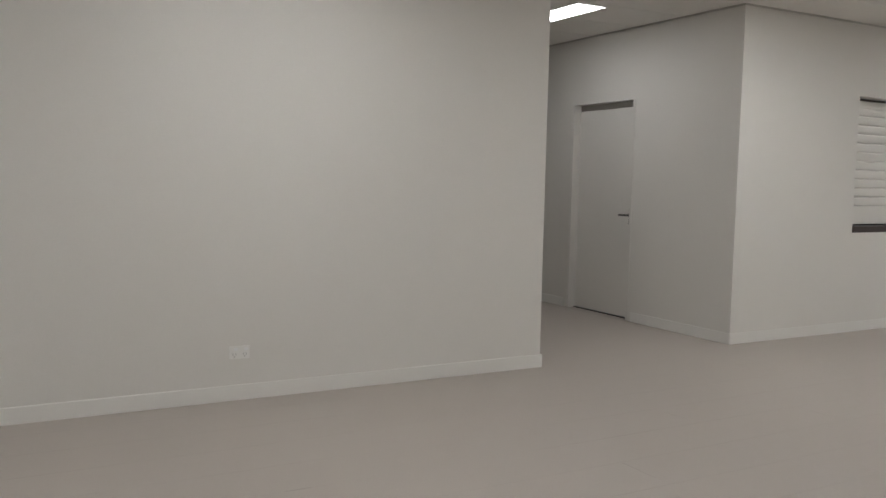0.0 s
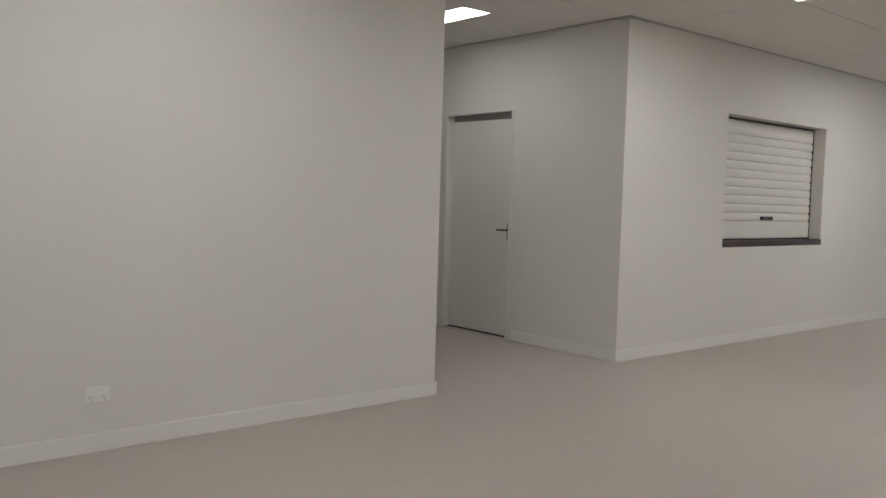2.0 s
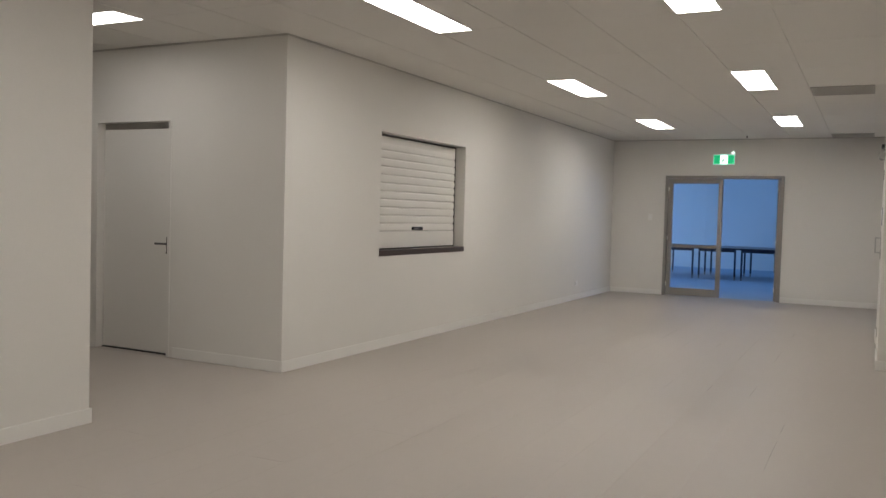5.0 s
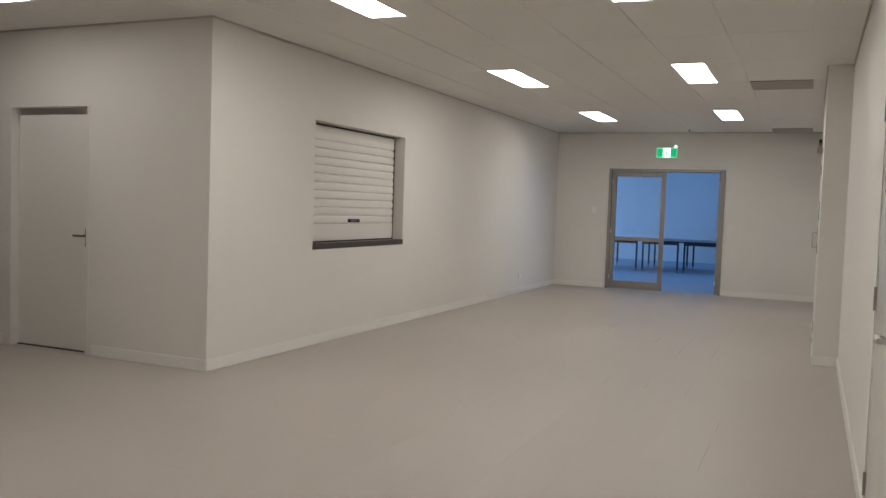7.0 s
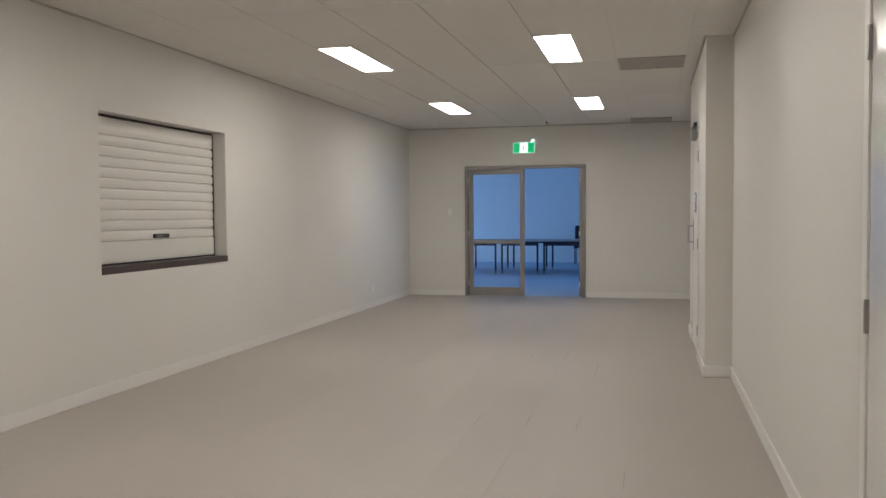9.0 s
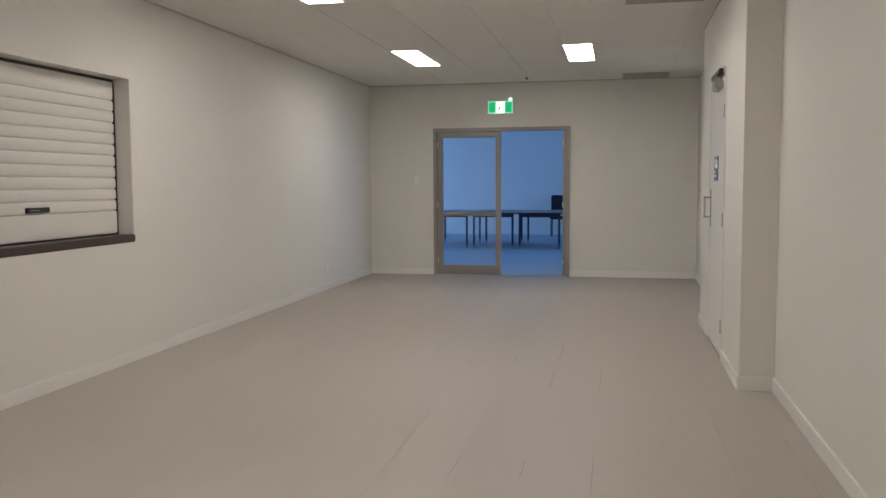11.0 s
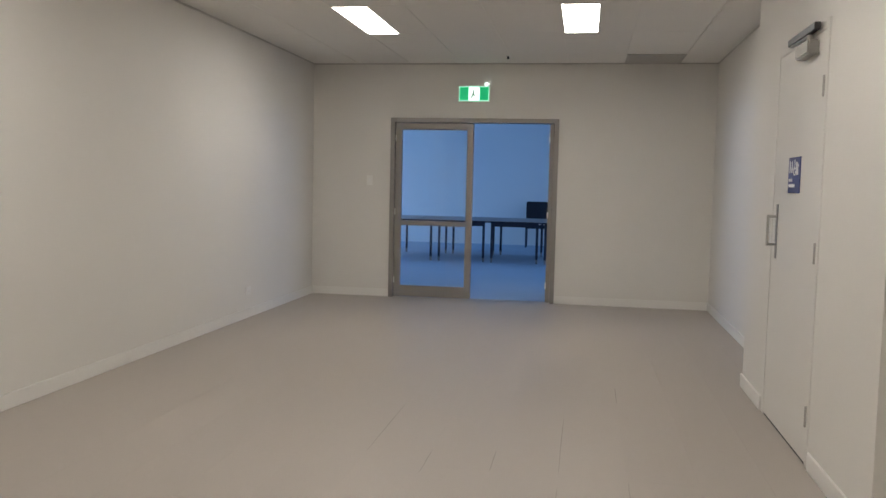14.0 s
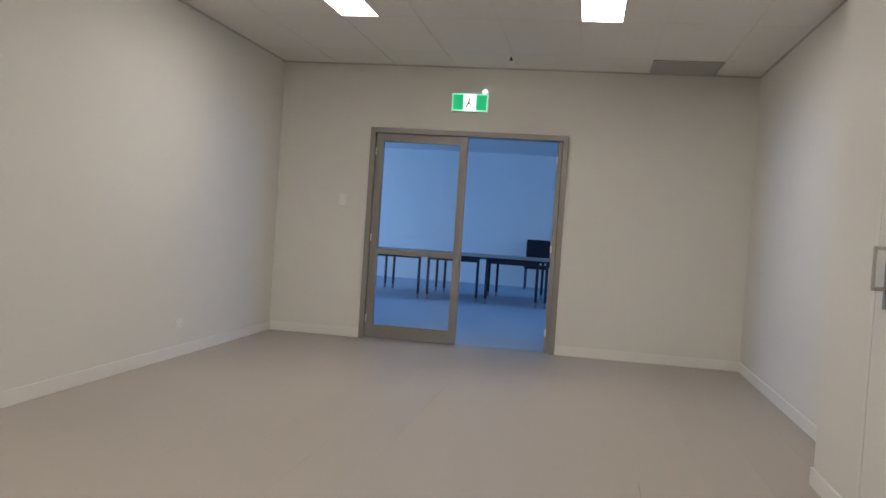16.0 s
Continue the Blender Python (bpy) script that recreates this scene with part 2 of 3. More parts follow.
# ---- ceiling things ----
def ceiling_light(x1, y0, along="x", glow=DIFFUSER):
    lamp = thing("ceiling_light", "lit white rectangular LED panel recessed in the tile ceiling", "ceiling light", "ceiling light panels")
    lx, ly = (PITCH - 0.012, 0.30) if along == "x" else (0.30, PITCH - 0.012)
    f = 0.008
    part("frame", boxes((-lx, -lx + f, 0, ly, -0.006, 0.004), (-f, 0, 0, ly, -0.006, 0.004), (-lx + f, -f, 0, f, -0.006, 0.004), (-lx + f, -f, ly - f, ly, -0.006, 0.004)), TRIM, lamp, "slim white metal frame")
    part("diffuser", boxes((-lx + f, -f, f, ly - f, -0.004, 0.003)), glow, lamp, "glowing opal diffuser")
    lamp.location = (x1 - 0.006, y0, H)
    return lamp


# the last one placed is the added fill panel
for x, y in LAMPS_AND_FILL:
    ceiling_light(x, y)
ceiling_light(6.345, 5.06, "y", DIFFUSER_SMALL)


def ceiling_vent(x0, x1, y0, y1):
    v = thing("ceiling_vent", "grey louvred return-air grille set in the ceiling", "ceiling vent", "ceiling vents")
    part("frame", boxes((x0, x1, y0, y0 + 0.02, -0.01, 0), (x0, x1, y1 - 0.02, y1, -0.01, 0), (x0, x0 + 0.02, y0 + 0.02, y1 - 0.02, -0.01, 0), (x1 - 0.02, x1, y0 + 0.02, y1 - 0.02, -0.01, 0)), GREYGRILLE, v)
    # Flat sheet whose dark colour gives the slats an unlit depth.
    part("backing", boxes((x0 + 0.02, x1 - 0.02, y0 + 0.02, y1 - 0.02, -0.002, 0)), DARK, v, "dark sheet coloured as the unlit void behind the slats")
    n = int((x1 - x0 - 0.04) / 0.03)
    first = None
    for k in range(n):
        x = x0 + 0.032 + k * 0.03
        if first is None:
            bm = boxes((-0.011, 0.011, y0 + 0.02, y1 - 0.02, -0.0015, 0.0015))
            bmesh.ops.rotate(bm, verts=bm.verts, matrix=Matrix.Rotation(radians(28), 3, "Y"))
            first = part("slat", bm, GREYGRILLE, v)
            sl = first
        else:
            sl = new("slat", first.data)
            sl.parent = v
        sl.location = (x, 0, -0.008)
    v.location = (0, 0, H - 0.001)


for r in VENTS:
    ceiling_vent(*r)


def sprinkler(x, y):
    s = thing("sprinkler_head", "small dark metal sprinkler head on the ceiling", "sprinkler")
    bm = bmesh.new()
    rod(bm, (0, 0, 0), (0, 0, -0.006), 0.032, 20)
    part("escutcheon", bm, PLASTIC, s, "white ring")
    bm = bmesh.new()
    rod(bm, (0, 0, -0.006), (0, 0, -0.03), 0.010)
    rod(bm, (0, 0, -0.03), (0, 0, -0.034), 0.018)
    part("nozzle", bm, BLACK, s)
    s.location = (x, y, H)


sprinkler(16.03, 2.02)


# ---- wall plates ----
def power_point(x, y, z):
    p = thing("power_outlet", "white plastic double power outlet on the wall", "power outlet", "power outlets")
    part("plate", boxes((-0.058, 0.058, -0.010, 0, -0.037, 0.037)), PLASTIC, p, "", 0.003)
    for u in (-0.03, 0.03):
        sw = part("switch", boxes((u - 0.011 + 0.008, u + 0.011 + 0.008, -0.0135, -0.010, 0.012, 0.026)), WHITE, p, "", 0.001)
        bm = boxes((u - 0.010, u - 0.006, -0.0106, -0.0095, -0.014, -0.004), (u + 0.006, u + 0.010, -0.0106, -0.0095, -0.014, -0.004), (u - 0.002, u + 0.002, -0.0106, -0.0095, -0.028, -0.018))
        part("socket", bm, SOCKET, p, "grey socket slots")
    p.location = (x, y, z)


power_point(3.12, yn, 0.276)
power_point(14.63, YL, 0.26)


def light_switch(x, y, z):
    p = thing("light_switch", "white plastic light switch plate beside the glazed door", "light switch")
    part("plate", boxes((-0.009, 0, -0.036, 0.036, -0.058, 0.058)), PLASTIC, p, "", 0.003)
    part("rocker", boxes((-0.0125, -0.009, -0.009, 0.009, -0.014, 0.014)), WHITE, p, "", 0.001)
    p.location = (x, y, z)


light_switch(XE, 3.65, 1.355)


# ---- exit sign ----
def exit_sign(x, y, z):
    e = thing("exit_sign", "glowing green and white emergency exit sign above the glazed door", "exit sign")
    w, h = 0.35, 0.17
    part("case", boxes((-0.045, -0.0005, -w / 2, w / 2, -h / 2, h / 2 + 0.018)), PLASTIC, e, "white plastic case", 0.006)
    part("edge_light", boxes((-0.048, -0.0455, -w / 2 + 0.003, w / 2 - 0.003, -h / 2 + 0.003, h / 2)), EXITRIM, e, "bright translucent edge")
    part("green_field", boxes((-0.051, -0.0485, -w / 2 + 0.012, -0.062, -h / 2 + 0.014, h / 2 - 0.01)), GREEN, e, "green glowing panel")
    part("green_field", boxes((-0.051, -0.0485, 0.062, w / 2 - 0.012, -h / 2 + 0.014, h / 2 - 0.01)), GREEN, e, "green glowing panel")
    part("white_field", boxes((-0.051, -0.0485, -0.06, 0.06, -h / 2 + 0.014, h / 2 - 0.01)), EXITWHITE, e, "white glowing centre panel")
    bm = bmesh.new()
    for a0, b0, a1, b1 in ((0.0, 0.045, 0.012, 0.0), (0.012, 0.0, 0.035, -0.05), (0.012, 0.0, -0.018, -0.03)):
        rod(bm, (-0.0515, a0, b0), (-0.0515, a1, b1), 0.008, 6)
    part("pictogram", bm, SIGNGREEN, e, "plain green strokes")
    bm = bmesh.new()
    bmesh.ops.create_uvsphere(bm, u_segments=16, v_segments=10, radius=0.026, matrix=Matrix.Translation((-0.03, -0.14, h / 2 + 0.022)))
    part("test_lamp", bm, EXITWHITE, e, "small round glowing lamp", smooth=True)
    e.location = (x, y, z)


exit_sign(XE, 2.44, 2.352)


# ---- doors ----
def lever(parent, m, mat=STEEL):
    """Lever handle on a round rose; local x along the lever, y out of the leaf."""
    bm = bmesh.new()
    rod(bm, (0, 0, 0), (0, 0.010, 0), 0.026, 24)
    rod(bm, (0, 0.010, 0), (0, 0.055, 0), 0.0095, 16)
    rod(bm, (-0.006, 0.055, 0), (0.105, 0.055, 0), 0.0095, 16)
    rod(bm, (0.102, 0.057, 0), (0.108, 0.035, 0), 0.0085, 12)
    bm.transform(m)
    h = part("door_handle", bm, mat, parent, "satin steel lever handle", smooth=False)
    bm = bmesh.new()
    rod(bm, (0, 0, -0.075), (0, 0.008, -0.075), 0.024, 24)
    bm.transform(m)
    part("lock_rose", bm, mat, h)
    return h


def passage_door():
    d = tagged(new("door_1"), "closed off-white flush door with a lever handle in a recessed frame", "door", "", "structure")
    y0, y1, top = D1
    r = 0.035
    part("frame", boxes((XC - 0.004, XC + T, y0, y0 + r, 0, top), (XC - 0.004, XC + T, y1 - r, y1, 0, top), (XC - 0.004, XC + T, y0 + r, y1 - r, top - 0.006, top)), DOORPAINT, d, "", 0.002)
    # Grey strip above the leaf; the shade under the head is in its colour.
    part("head_rail", boxes((XC + 0.085, XC + 0.12, y0 + r, y1 - r, top - 0.06, top - 0.006)), GREYGRILLE, d, "grey strip coloured as the shade above the leaf")
    leaf = part("leaf", boxes((XC + 0.075, XC + 0.115, y0 + r + 0.003, y1 - r - 0.003, 0.012, top - 0.062)), DOORPAINT, d, "flat painted door leaf", 0.002)
    # Black strip on the floor drawn as the shaded gap under the leaf.
    part("threshold", boxes((XC + 0.066, XC + 0.12, y0 + r, y1 - r, 0.0, 0.008)), BLACK, d, "black strip put in as the shade under the leaf")
    h = lever(leaf, pose(XC + 0.075, y0 + 0.095, 0.98, 0, 0, 90), DARKMETAL)
    part("lock_plate", boxes((XC + 0.070, XC + 0.0745, y0 + 0.07, y0 + 0.12, 0.90, 1.04)), DARKMETAL, leaf, "narrow steel lock plate", 0.001)


passage_door()


def side_door():
    d = tagged(new("door_2"), "closed glossy off-white flush door with a steel lever handle", "door", "", "structure")
    x0, x1, top = D2
    r = 0.03
    part("frame", boxes((x0 - 0.035, x0 + r, YR - T, YR + 0.012, 0, top + 0.035), (x1 - r, x1 + 0.035, YR - T, YR + 0.012, 0, top + 0.035), (x0 + r, x1 - r, YR - T, YR + 0.012, top - r, top + 0.035)), TRIM, d, "", 0.003)
    leaf = part("leaf", boxes((x0 + r + 0.003, x1 - r - 0.003, YR - 0.033, YR + 0.006, 0.01, top - r - 0.003)), SATIN, d, "satin painted door leaf", 0.002)
    for z in (0.2, 1.0, 1.8):
        part("hinge", boxes((x1 - r - 0.010, x1 - r + 0.006, YR + 0.004, YR + 0.018, z - 0.05, z + 0.05)), DULLSTEEL, leaf, "steel butt hinge")
    lever(leaf, pose(x0 + r + 0.07, YR + 0.006, 0.95))


side_door()


def toilet_door():
    d = tagged(new("door_3"), "closed off-white toilet door with a blue sign and closer", "door", "", "structure")
    x0, x1, top = D3
    r = 0.03
    part("frame", boxes((x0 - 0.012, x0 + r, YR - T, YB + 0.005, 0, top + 0.012), (x1 - r, x1 + 0.012, YR - T, YB + 0.005, 0, top + 0.012), (x0 + r, x1 - r, YR - T, YB + 0.005, top - r, top + 0.012)), DOORPAINT, d, "", 0.003)
    leaf = part("leaf", boxes((x0 + r + 0.003, x1 - r - 0.003, YB - 0.036, YB + 0.003, 0.014, top - r - 0.003)), DOORPAINT, d, "flat painted door leaf", 0.002)
    # Same black strip here, standing for the dark gap below this door.
    part("threshold", boxes((x0 + r, x1 - r, YB - 0.06, YB - 0.002, 0.0, 0.010)), BLACK, d, "black strip put in as the dark gap below the leaf")
    yf = YB + 0.003
    for z in (0.24, 1.03, 1.82):
        part("hinge", boxes((x0 + r - 0.004, x0 + r + 0.007, yf, yf + 0.010, z - 0.05, z + 0.05)), GREYGRILLE, leaf, "steel butt hinge")
    plate = part("push_plate", boxes((x1 - 0.165, x1 - 0.125, yf, yf + 0.004, 0.94, 1.25)), DULLSTEEL, leaf, "brushed steel pull plate", 0.001)
    bm = bmesh.new()
    for z in (1.02, 1.18):
        rod(bm, (x1 - 0.145, yf + 0.002, z), (x1 - 0.145, yf + 0.05, z), 0.008)
    rod(bm, (x1 - 0.145, yf + 0.05, 1.012), (x1 - 0.145, yf + 0.05, 1.188), 0.008)
    part("pull_handle", bm, STEEL, plate, "steel D pull handle")
    # door closer at the top by the hinges
    bm = boxes((x0 + 0.16, x0 + 0.42, yf, yf + 0.055, top - 0.13, top - 0.06))
    part("door_closer", bm, DULLSTEEL, leaf, "grey metal door closer body", 0.008)
    bm = boxes((x0 + 0.12, x0 + 0.66, YB + 0.012, YB + 0.042, top - 0.022, top + 0.014))
    part("closer_track", bm, BLACK, leaf, "dark slide track of the closer", 0.003)
    bm = bmesh.new()
    rod(bm, (x0 + 0.24, yf + 0.03, top - 0.06), (x0 + 0.24, yf + 0.03, top - 0.03), 0.014)
    rod(bm, (x0 + 0.24, yf + 0.03, top - 0.036), (x0 + 0.60, yf + 0.028, top - 0.028), 0.009)
    part("closer_arm", bm, DULLSTEEL, leaf)
    # sign
    sg = tagged(new("toilet_sign"), "small dark blue toilet sign with white shapes and bars", "sign")
    sx, sz = 11.71, 1.41
    part("panel", boxes((-0.125, 0.125, 0, 0.004, -0.095, 0.095)), BLUE, sg, "", 0.001)
    for u, w in ((0.088, 0.010), (0.045, 0.016)):      # two upright figures, the second with a flared skirt
        bm = boxes((u - 0.009, u + 0.009, 0.004, 0.0052, 0.012, 0.024), (u - w, u + w, 0.004, 0.0052, 0.024, 0.036), (u - 0.009, u + 0.009, 0.004, 0.0052, 0.036, 0.058))
        rod(bm, (u, 0.004, 0.066), (u, 0.0052, 0.066), 0.010, 12)
        part("figure", bm, WHITE, sg, "plain white upright shape")
    bm = boxes((-0.014, -0.006, 0.004, 0.0052, 0.030, 0.068), (-0.034, -0.014, 0.004, 0.0052, 0.030, 0.038))
    for k in range(10):                                # wheelchair: an open ring, a back and a head
        a0, a1 = radians(80 - k * 26), radians(54 - k * 26)
        rod(bm, (-0.018 + 0.022 * math.cos(a0), 0.0046, 0.022 + 0.022 * math.sin(a0)), (-0.018 + 0.022 * math.cos(a1), 0.0046, 0.022 + 0.022 * math.sin(a1)), 0.0035, 6)
    rod(bm, (-0.010, 0.004, 0.074), (-0.010, 0.0052, 0.074), 0.009, 12)
    part("wheelchair", bm, WHITE, sg, "plain white ring and bars")
    bm = bmesh.new()
    rod(bm, (-0.062, 0.0046, 0.066), (-0.084, 0.0046, 0.002), 0.008, 8)
    rod(bm, (-0.094, 0.0046, 0.052), (-0.072, 0.0046, 0.034), 0.006, 8)
    part("slanted_figure", bm, WHITE, sg, "plain white slanted strokes")
    part("lettering", boxes((0.03, 0.105, 0.004, 0.0052, -0.034, -0.018), (-0.025, 0.105, 0.004, 0.0052, -0.064, -0.048)), WHITE, sg, "two white bars of lettering")
    sg.location = (sx, yf, sz)


toilet_door()


def glazed_doors():
    d = tagged(new("door_4"), "aluminium-framed double door, one glazed leaf shut and one open", "door", "", "structure")
    y0, y1, top = GD
    f = 0.05
    part("frame", boxes((XE - 0.03, XE + T, y0, y0 + f, 0, top), (XE - 0.03, XE + T, y1 - f, y1, 0, top), (XE - 0.03, XE + T, y0 + f, y1 - f, top - f, top)), ALU, d, "bronze-grey aluminium frame", 0.003)

    def leaf(open_angle, hinge_y, sign):
        w, h0, h1, st = (y1 - y0) / 2 - f - 0.003, 0.008, top - f - 0.004, 0.075
        e = new("leaf")
        e.parent = d
        rail = [(0, 0.045, 0, st, h0, h1), (0, 0.045, w - st, w, h0, h1), (0, 0.045, st, w - st, h1 - 0.08, h1), (0, 0.045, st, w - st, h0, h0 + 0.13), (0, 0.045, st, w - st, 0.84, 0.895)]
        bm = boxes(*rail)
        bm.transform(Matrix.Diagonal((1, sign, 1, 1)))
        bmesh.ops.recalc_face_normals(bm, faces=bm.faces)
        part("leaf_frame", bm, ALU, e, "aluminium stiles and rails", 0.002)
        for z0, z1 in ((h0 + 0.13, 0.84), (0.895, h1 - 0.08)):
            bm = boxes((0.019, 0.025, st, w - st, z0, z1))
            bm.transform(Matrix.Diagonal((1, sign, 1, 1)))
            bmesh.ops.recalc_face_normals(bm, faces=bm.faces)
            pane = part("pane", bm, GLASS, e, "clear glass pane")
            pane.visible_shadow = False
        for z in (0.2, 1.0, 1.85):
            bm = boxes((-0.008, 0.008, -0.003, 0.009, z - 0.035, z + 0.035))
            bm.transform(Matrix.Diagonal((1, sign, 1, 1)))
            bmesh.ops.recalc_face_normals(bm, faces=bm.faces)
            part("hinge", bm, PLASTIC, e, "pale hinge")
        e.matrix_basis = pose(XE + 0.02, hinge_y, 0, 0, 0, open_angle)

    leaf(0, y1 - f - 0.002, -1)
    leaf(-95, y0 + f + 0.05, 1)


glazed_doors()


# ---- roller shutter ----
def shutter():
    x0, x1, z0, z1 = SH
    s = thing("roller_shutter", "closed white slatted roller shutter in a wall opening", "roller shutter")
    yb = YL + 0.132
    sill = 0.055
    part("sill", boxes((x0 + 0.001, x1 - 0.001, YL - 0.006, yb + 0.05, z0, z0 + sill)), BROWN, s, "dark brown sill", 0.004)
    part("reveal", boxes((x1 - 0.012, x1 - 0.001, YL + 0.001, yb - 0.009, z0 + sill, z1 - 0.001)), PAINT, s, "painted side reveal")
    for a0, a1 in ((x0 + 0.001, x0 + 0.012), (x1 - 0.026, x1 - 0.013)):
        part("guide", boxes((a0, a1, yb - 0.008, yb + 0.05, z0 + sill, z1 - 0.02)), BLACK, s, "dark guide channel")
    part("head_box", boxes((x0 + 0.001, x1 - 0.001, yb - 0.005, yb + 0.06, z1 - 0.10, z1 - 0.001)), SLAT, s, "", 0.004)
    # thin dark line across the top of the opening
    part("brush_strip", boxes((x0 + 0.014, x1 - 0.03, yb - 0.012, yb - 0.0055, z1 - 0.022, z1 - 0.004)), BROWN, s, "dark strip under the lintel")
    zb = z0 + sill + 0.012
    part("bottom_rail", boxes((x0 + 0.014, x1 - 0.03, yb - 0.012, yb + 0.016, zb, zb + 0.165)), SLAT, s, "plain wide bottom rail", 0.005)
    part("rubber_seal", boxes((x0 + 0.016, x1 - 0.032, yb - 0.004, yb + 0.012, z0 + sill, zb)), BLACK, s)
    part("shutter_handle", boxes((9.435, 9.645, yb - 0.028, yb - 0.004, zb + 0.178, zb + 0.212)), BLACK, s, "black finger-pull handle", 0.003)
    part("lock_label", boxes((9.455, 9.545, yb - 0.0292, yb - 0.0275, zb + 0.191, zb + 0.199)), SLOT, s)
    # one curved slat profile, repeated
    n, pitch = 11, 0.0805
    bm = bmesh.new()
    prof = [(y, u * pitch) for y, u in ((0.007, 0), (0.005, 0.04), (-0.003, 0.08), (-0.006, 0.25), (-0.007, 0.5), (-0.006, 0.75), (-0.003, 0.9), (0.005, 0.94), (0.007, 1))]
    ring0 = [bm.verts.new((x0 + 0.014, yb + y, z)) for y, z in prof]
    ring1 = [bm.verts.new((x1 - 0.022 - 0.006, yb + y, z)) for y, z in prof]
    back0 = [bm.verts.new((x0 + 0.014, yb + 0.012, z)) for _, z in (prof[0], prof[-1])]
    back1 = [bm.verts.new((x1 - 0.028, yb + 0.012, z)) for _, z in (prof[0], prof[-1])]
    for k in range(8):
        bm.faces.new((ring0[k], ring1[k], ring1[k + 1], ring0[k + 1]))
    bm.faces.new(ring0 + [back0[1], back0[0]])
    bm.faces.new(ring1 + [back1[1], back1[0]])
    bm.faces.new((back0[0], back0[1], back1[1], back1[0]))
    bm.faces.new((ring0[0], back0[0], back1[0], ring1[0]))
    bm.faces.new((ring0[-1], back0[1], back1[1], ring1[-1]))
    bmesh.ops.recalc_face_normals(bm, faces=bm.faces)
    first = part("slat", bm, SLAT, s)
    first.location = (0, 0, zb + 0.166)
    for k in range(1, n):
        o = new("slat", first.data)
        o.parent = s
        o.location = (0, 0, zb + 0.166 + k * pitch)


shutter()


# ---- next room ----
def table(y0, y1):
    t = thing("folding_table", "grey-topped training table on dark legs with castors", "table", "tables in the next room")
    x0, x1, z = 21.35, 23.13, 0.72
    part("tabletop", boxes((x0, x1, y0 + 0.004, y1 - 0.004, z - 0.028, z)), LAMINATE, t, "grey laminate top", 0.003)
    part("edge_band", boxes((x0 - 0.004, x0 - 0.0005, y0 + 0.004, y1 - 0.004, z - 0.028, z - 0.004)), NAVY, t, "dark edge strip")
    for a0 in (x0 + 0.05, x1 - 0.09):
        part("apron", boxes((a0, a0 + 0.04, y0 + 0.07, y1 - 0.07, z - 0.095, z - 0.03)), NAVY, t, "dark steel rail", 0.002)
    for x in (x0 + 0.08, x1 - 0.08):
        for y in (y0 + 0.072, y1 - 0.072):
            bm = bmesh.new()
            rod(bm, (x, y, 0.075), (x, y, z - 0.03), 0.022, 14)
            leg = part("leg", bm, NAVY, t, "dark steel leg")
            bm = bmesh.new()
            rod(bm, (x, y - 0.014, 0.036), (x, y + 0.014, 0.036), 0.036, 18)
            box(bm, x - 0.02, x + 0.02, y - 0.018, y + 0.018, 0.05, 0.08)
            part("castor", bm, SLOT, leg, "grey castor wheel")


for k in range(5):
    table(0.96 + k * 0.92, 1.88 + k * 0.92)


def chair(x, y, turn=0.0):
    c = thing("office_chair", "black upholstered chair standing by the far wall", "chair", "chairs in the next room")
    part("backrest", boxes((0.20, 0.25, -0.24, 0.24, 0.56, 1.0)), CHAIRCLOTH, c, "", 0.02)
    part("seat", boxes((-0.24, 0.22, -0.24, 0.24, 0.42, 0.49)), CHAIRCLOTH, c, "", 0.02)
    for a0 in (-0.2, 0.2):
        for b0 in (-0.21, 0.21):
            bm = bmesh.new()
            rod(bm, (a0, b0, 0), (a0, b0, 0.44 if a0 < 0 else 0.6), 0.013, 10)
            part("leg", bm, NAVY, c)
    c.matrix_basis = pose(x, y, 0, 0, 0, turn)


chair(25.5, 2.2)
chair(25.52, 1.67, 3)


# ---- floor planks ----
WIDE, LONG, GAP = 0.314, 4.8, 0.0003
plank_mesh = {}


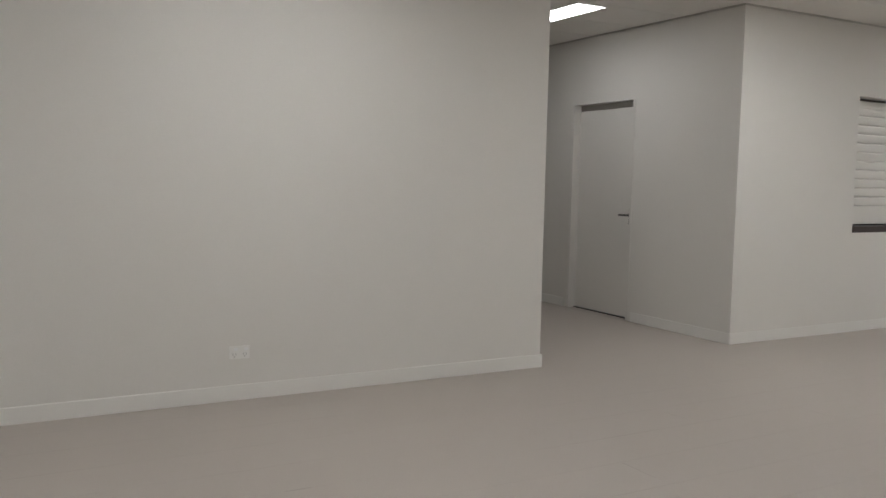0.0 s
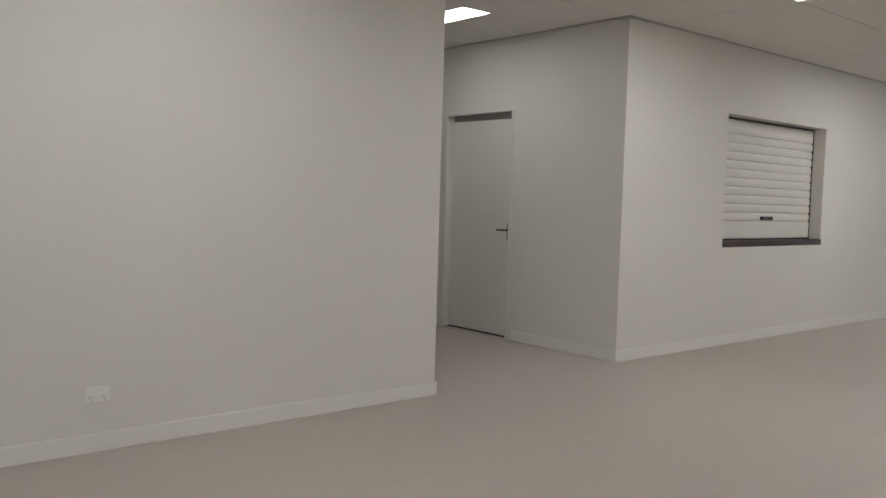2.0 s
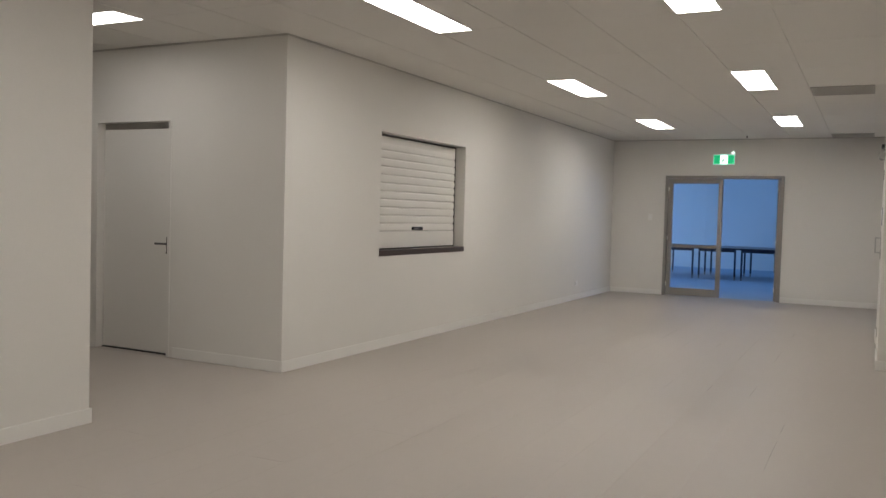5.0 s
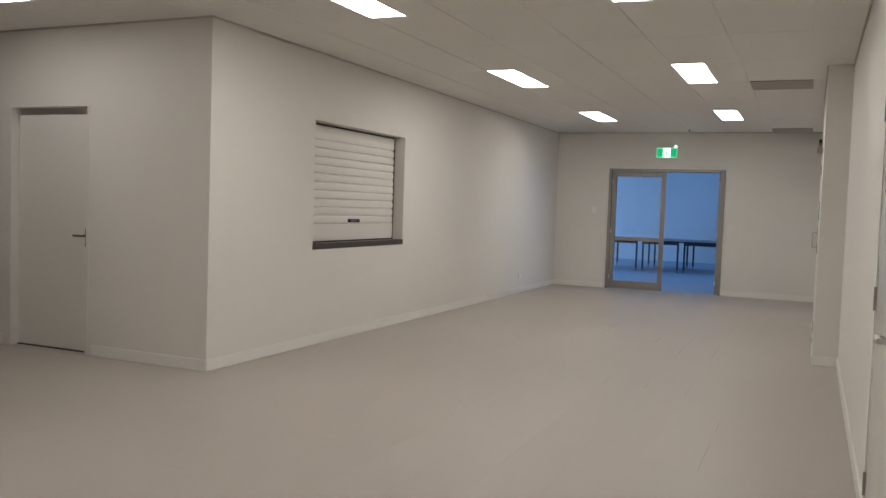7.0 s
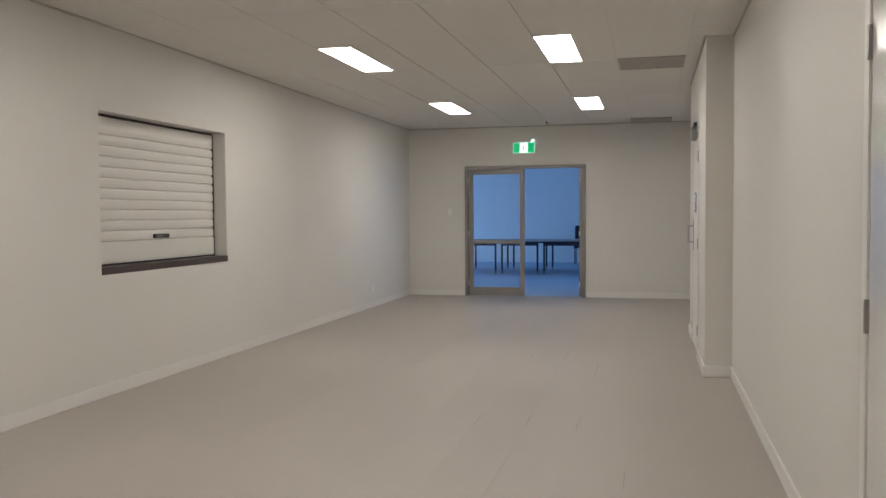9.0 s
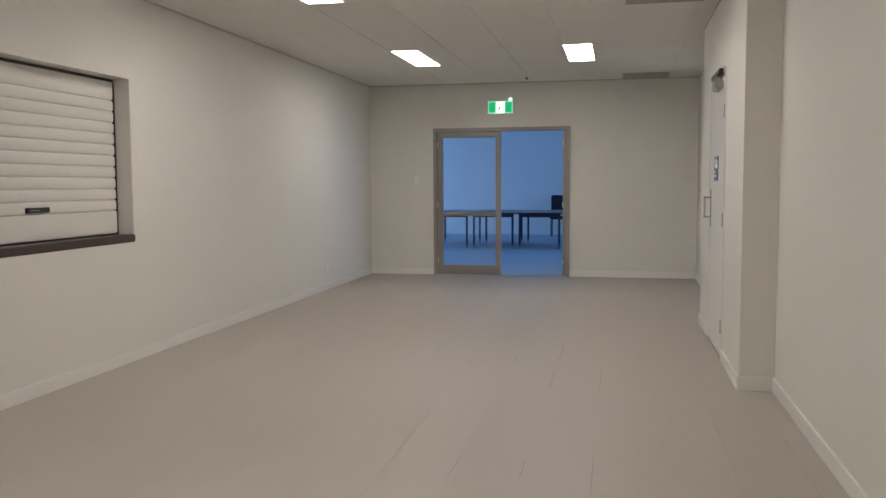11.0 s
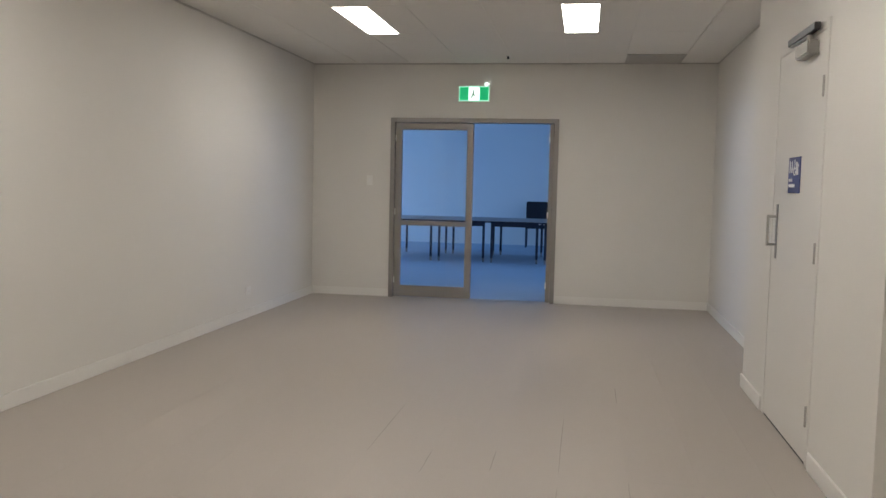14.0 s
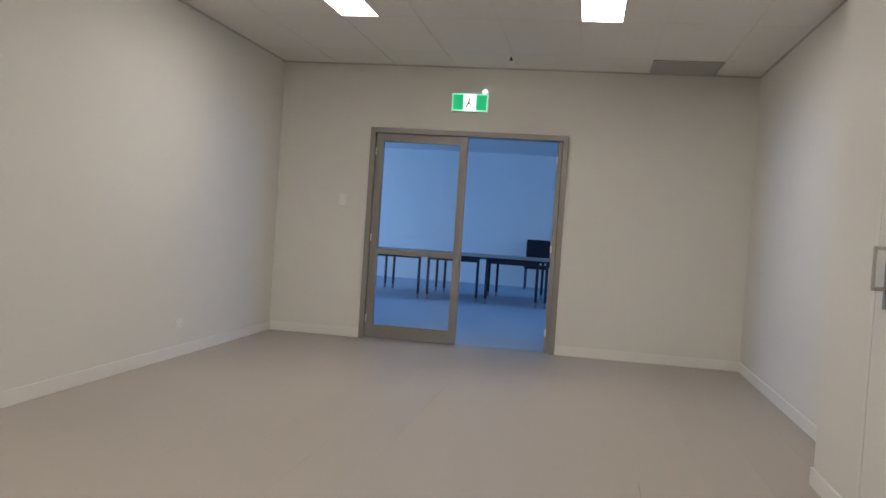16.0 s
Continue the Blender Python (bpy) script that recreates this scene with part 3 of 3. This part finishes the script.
def plank(x0, x1, y0, y1):
    key = (round(x1 - x0, 2), round(y1 - y0, 3))
    if key not in plank_mesh:
        bm = bmesh.new()
        w, d, e = key[0] - 2 * GAP, key[1] - 2 * GAP, 0.0001
        lo = [bm.verts.new(c) for c in ((0, 0, -0.0015), (w, 0, -0.0015), (w, d, -0.0015), (0, d, -0.0015))]
        hi = [bm.verts.new(c) for c in ((e, e, 0), (w - e, e, 0), (w - e, d - e, 0), (e, d - e, 0))]
        bm.faces.new(hi)
        for k in range(4):
            bm.faces.new((lo[k], lo[(k + 1) % 4], hi[(k + 1) % 4], hi[k]))
        me = bpy.data.meshes.new("plank")
        bm.to_mesh(me)
        bm.free()
        me.materials.append(VINYL)
        plank_mesh[key] = me
    o = new("plank", plank_mesh[key])
    o.parent = floor
    o.location = (x0 + GAP, y0 + GAP, 0)


rng = random.Random(4)
row, y = 0, 1.24 - 20 * WIDE
while y < 4.25 + 0.05 - 0.01:
    x = XW - (row % 3) * 0.8
    while x < XE + T:
        plank(x, min(x + LONG, XE + T), max(y, YS - T), y + WIDE)
        x += LONG
    y, row = y + WIDE, row + 1
y_end = y
for k in range(16):
    plank(XN - T, XN - T + 2.0, y_end + k * WIDE, y_end + (k + 1) * WIDE)

# dark dirt caught in some of the plank joints
bm = bmesh.new()
for x, j, ln in ((10.95, 3, 0.95), (10.79, 1, 0.3), (10.84, 0, 0.92), (10.70, 2, 0.32), (10.07, 0, 0.56), (8.39, 0, 0.32), (8.31, -1, 0.5), (8.34, 1, 0.35),
                 (10.12, -1, 0.65), (6.42, -2, 0.68), (7.3, -2, 0.3), (9.2, 2, 0.25), (12.2, -1, 0.4), (2.9, 5, 0.12)):
    yy, n = 1.24 + j * WIDE, max(3, int(ln / 0.06))
    pts = [(x + ln * k / n, yy + rng.uniform(-0.0015, 0.0015), (0.0006 + 0.0017 * math.sin(math.pi * (k + 0.3) / (n + 0.6)) * rng.uniform(0.5, 1))) for k in range(n + 1)]
    up = [bm.verts.new((px, py + pw, 0.0006)) for px, py, pw in pts]
    dn = [bm.verts.new((px, py - pw, 0.0006)) for px, py, pw in pts]
    for k in range(n):
        bm.faces.new((dn[k], dn[k + 1], up[k + 1], up[k]))
grime = part("joint_grime", bm, GRIME, floor, "dark grime caught in plank joints")
grime["kind"] = "stuff"
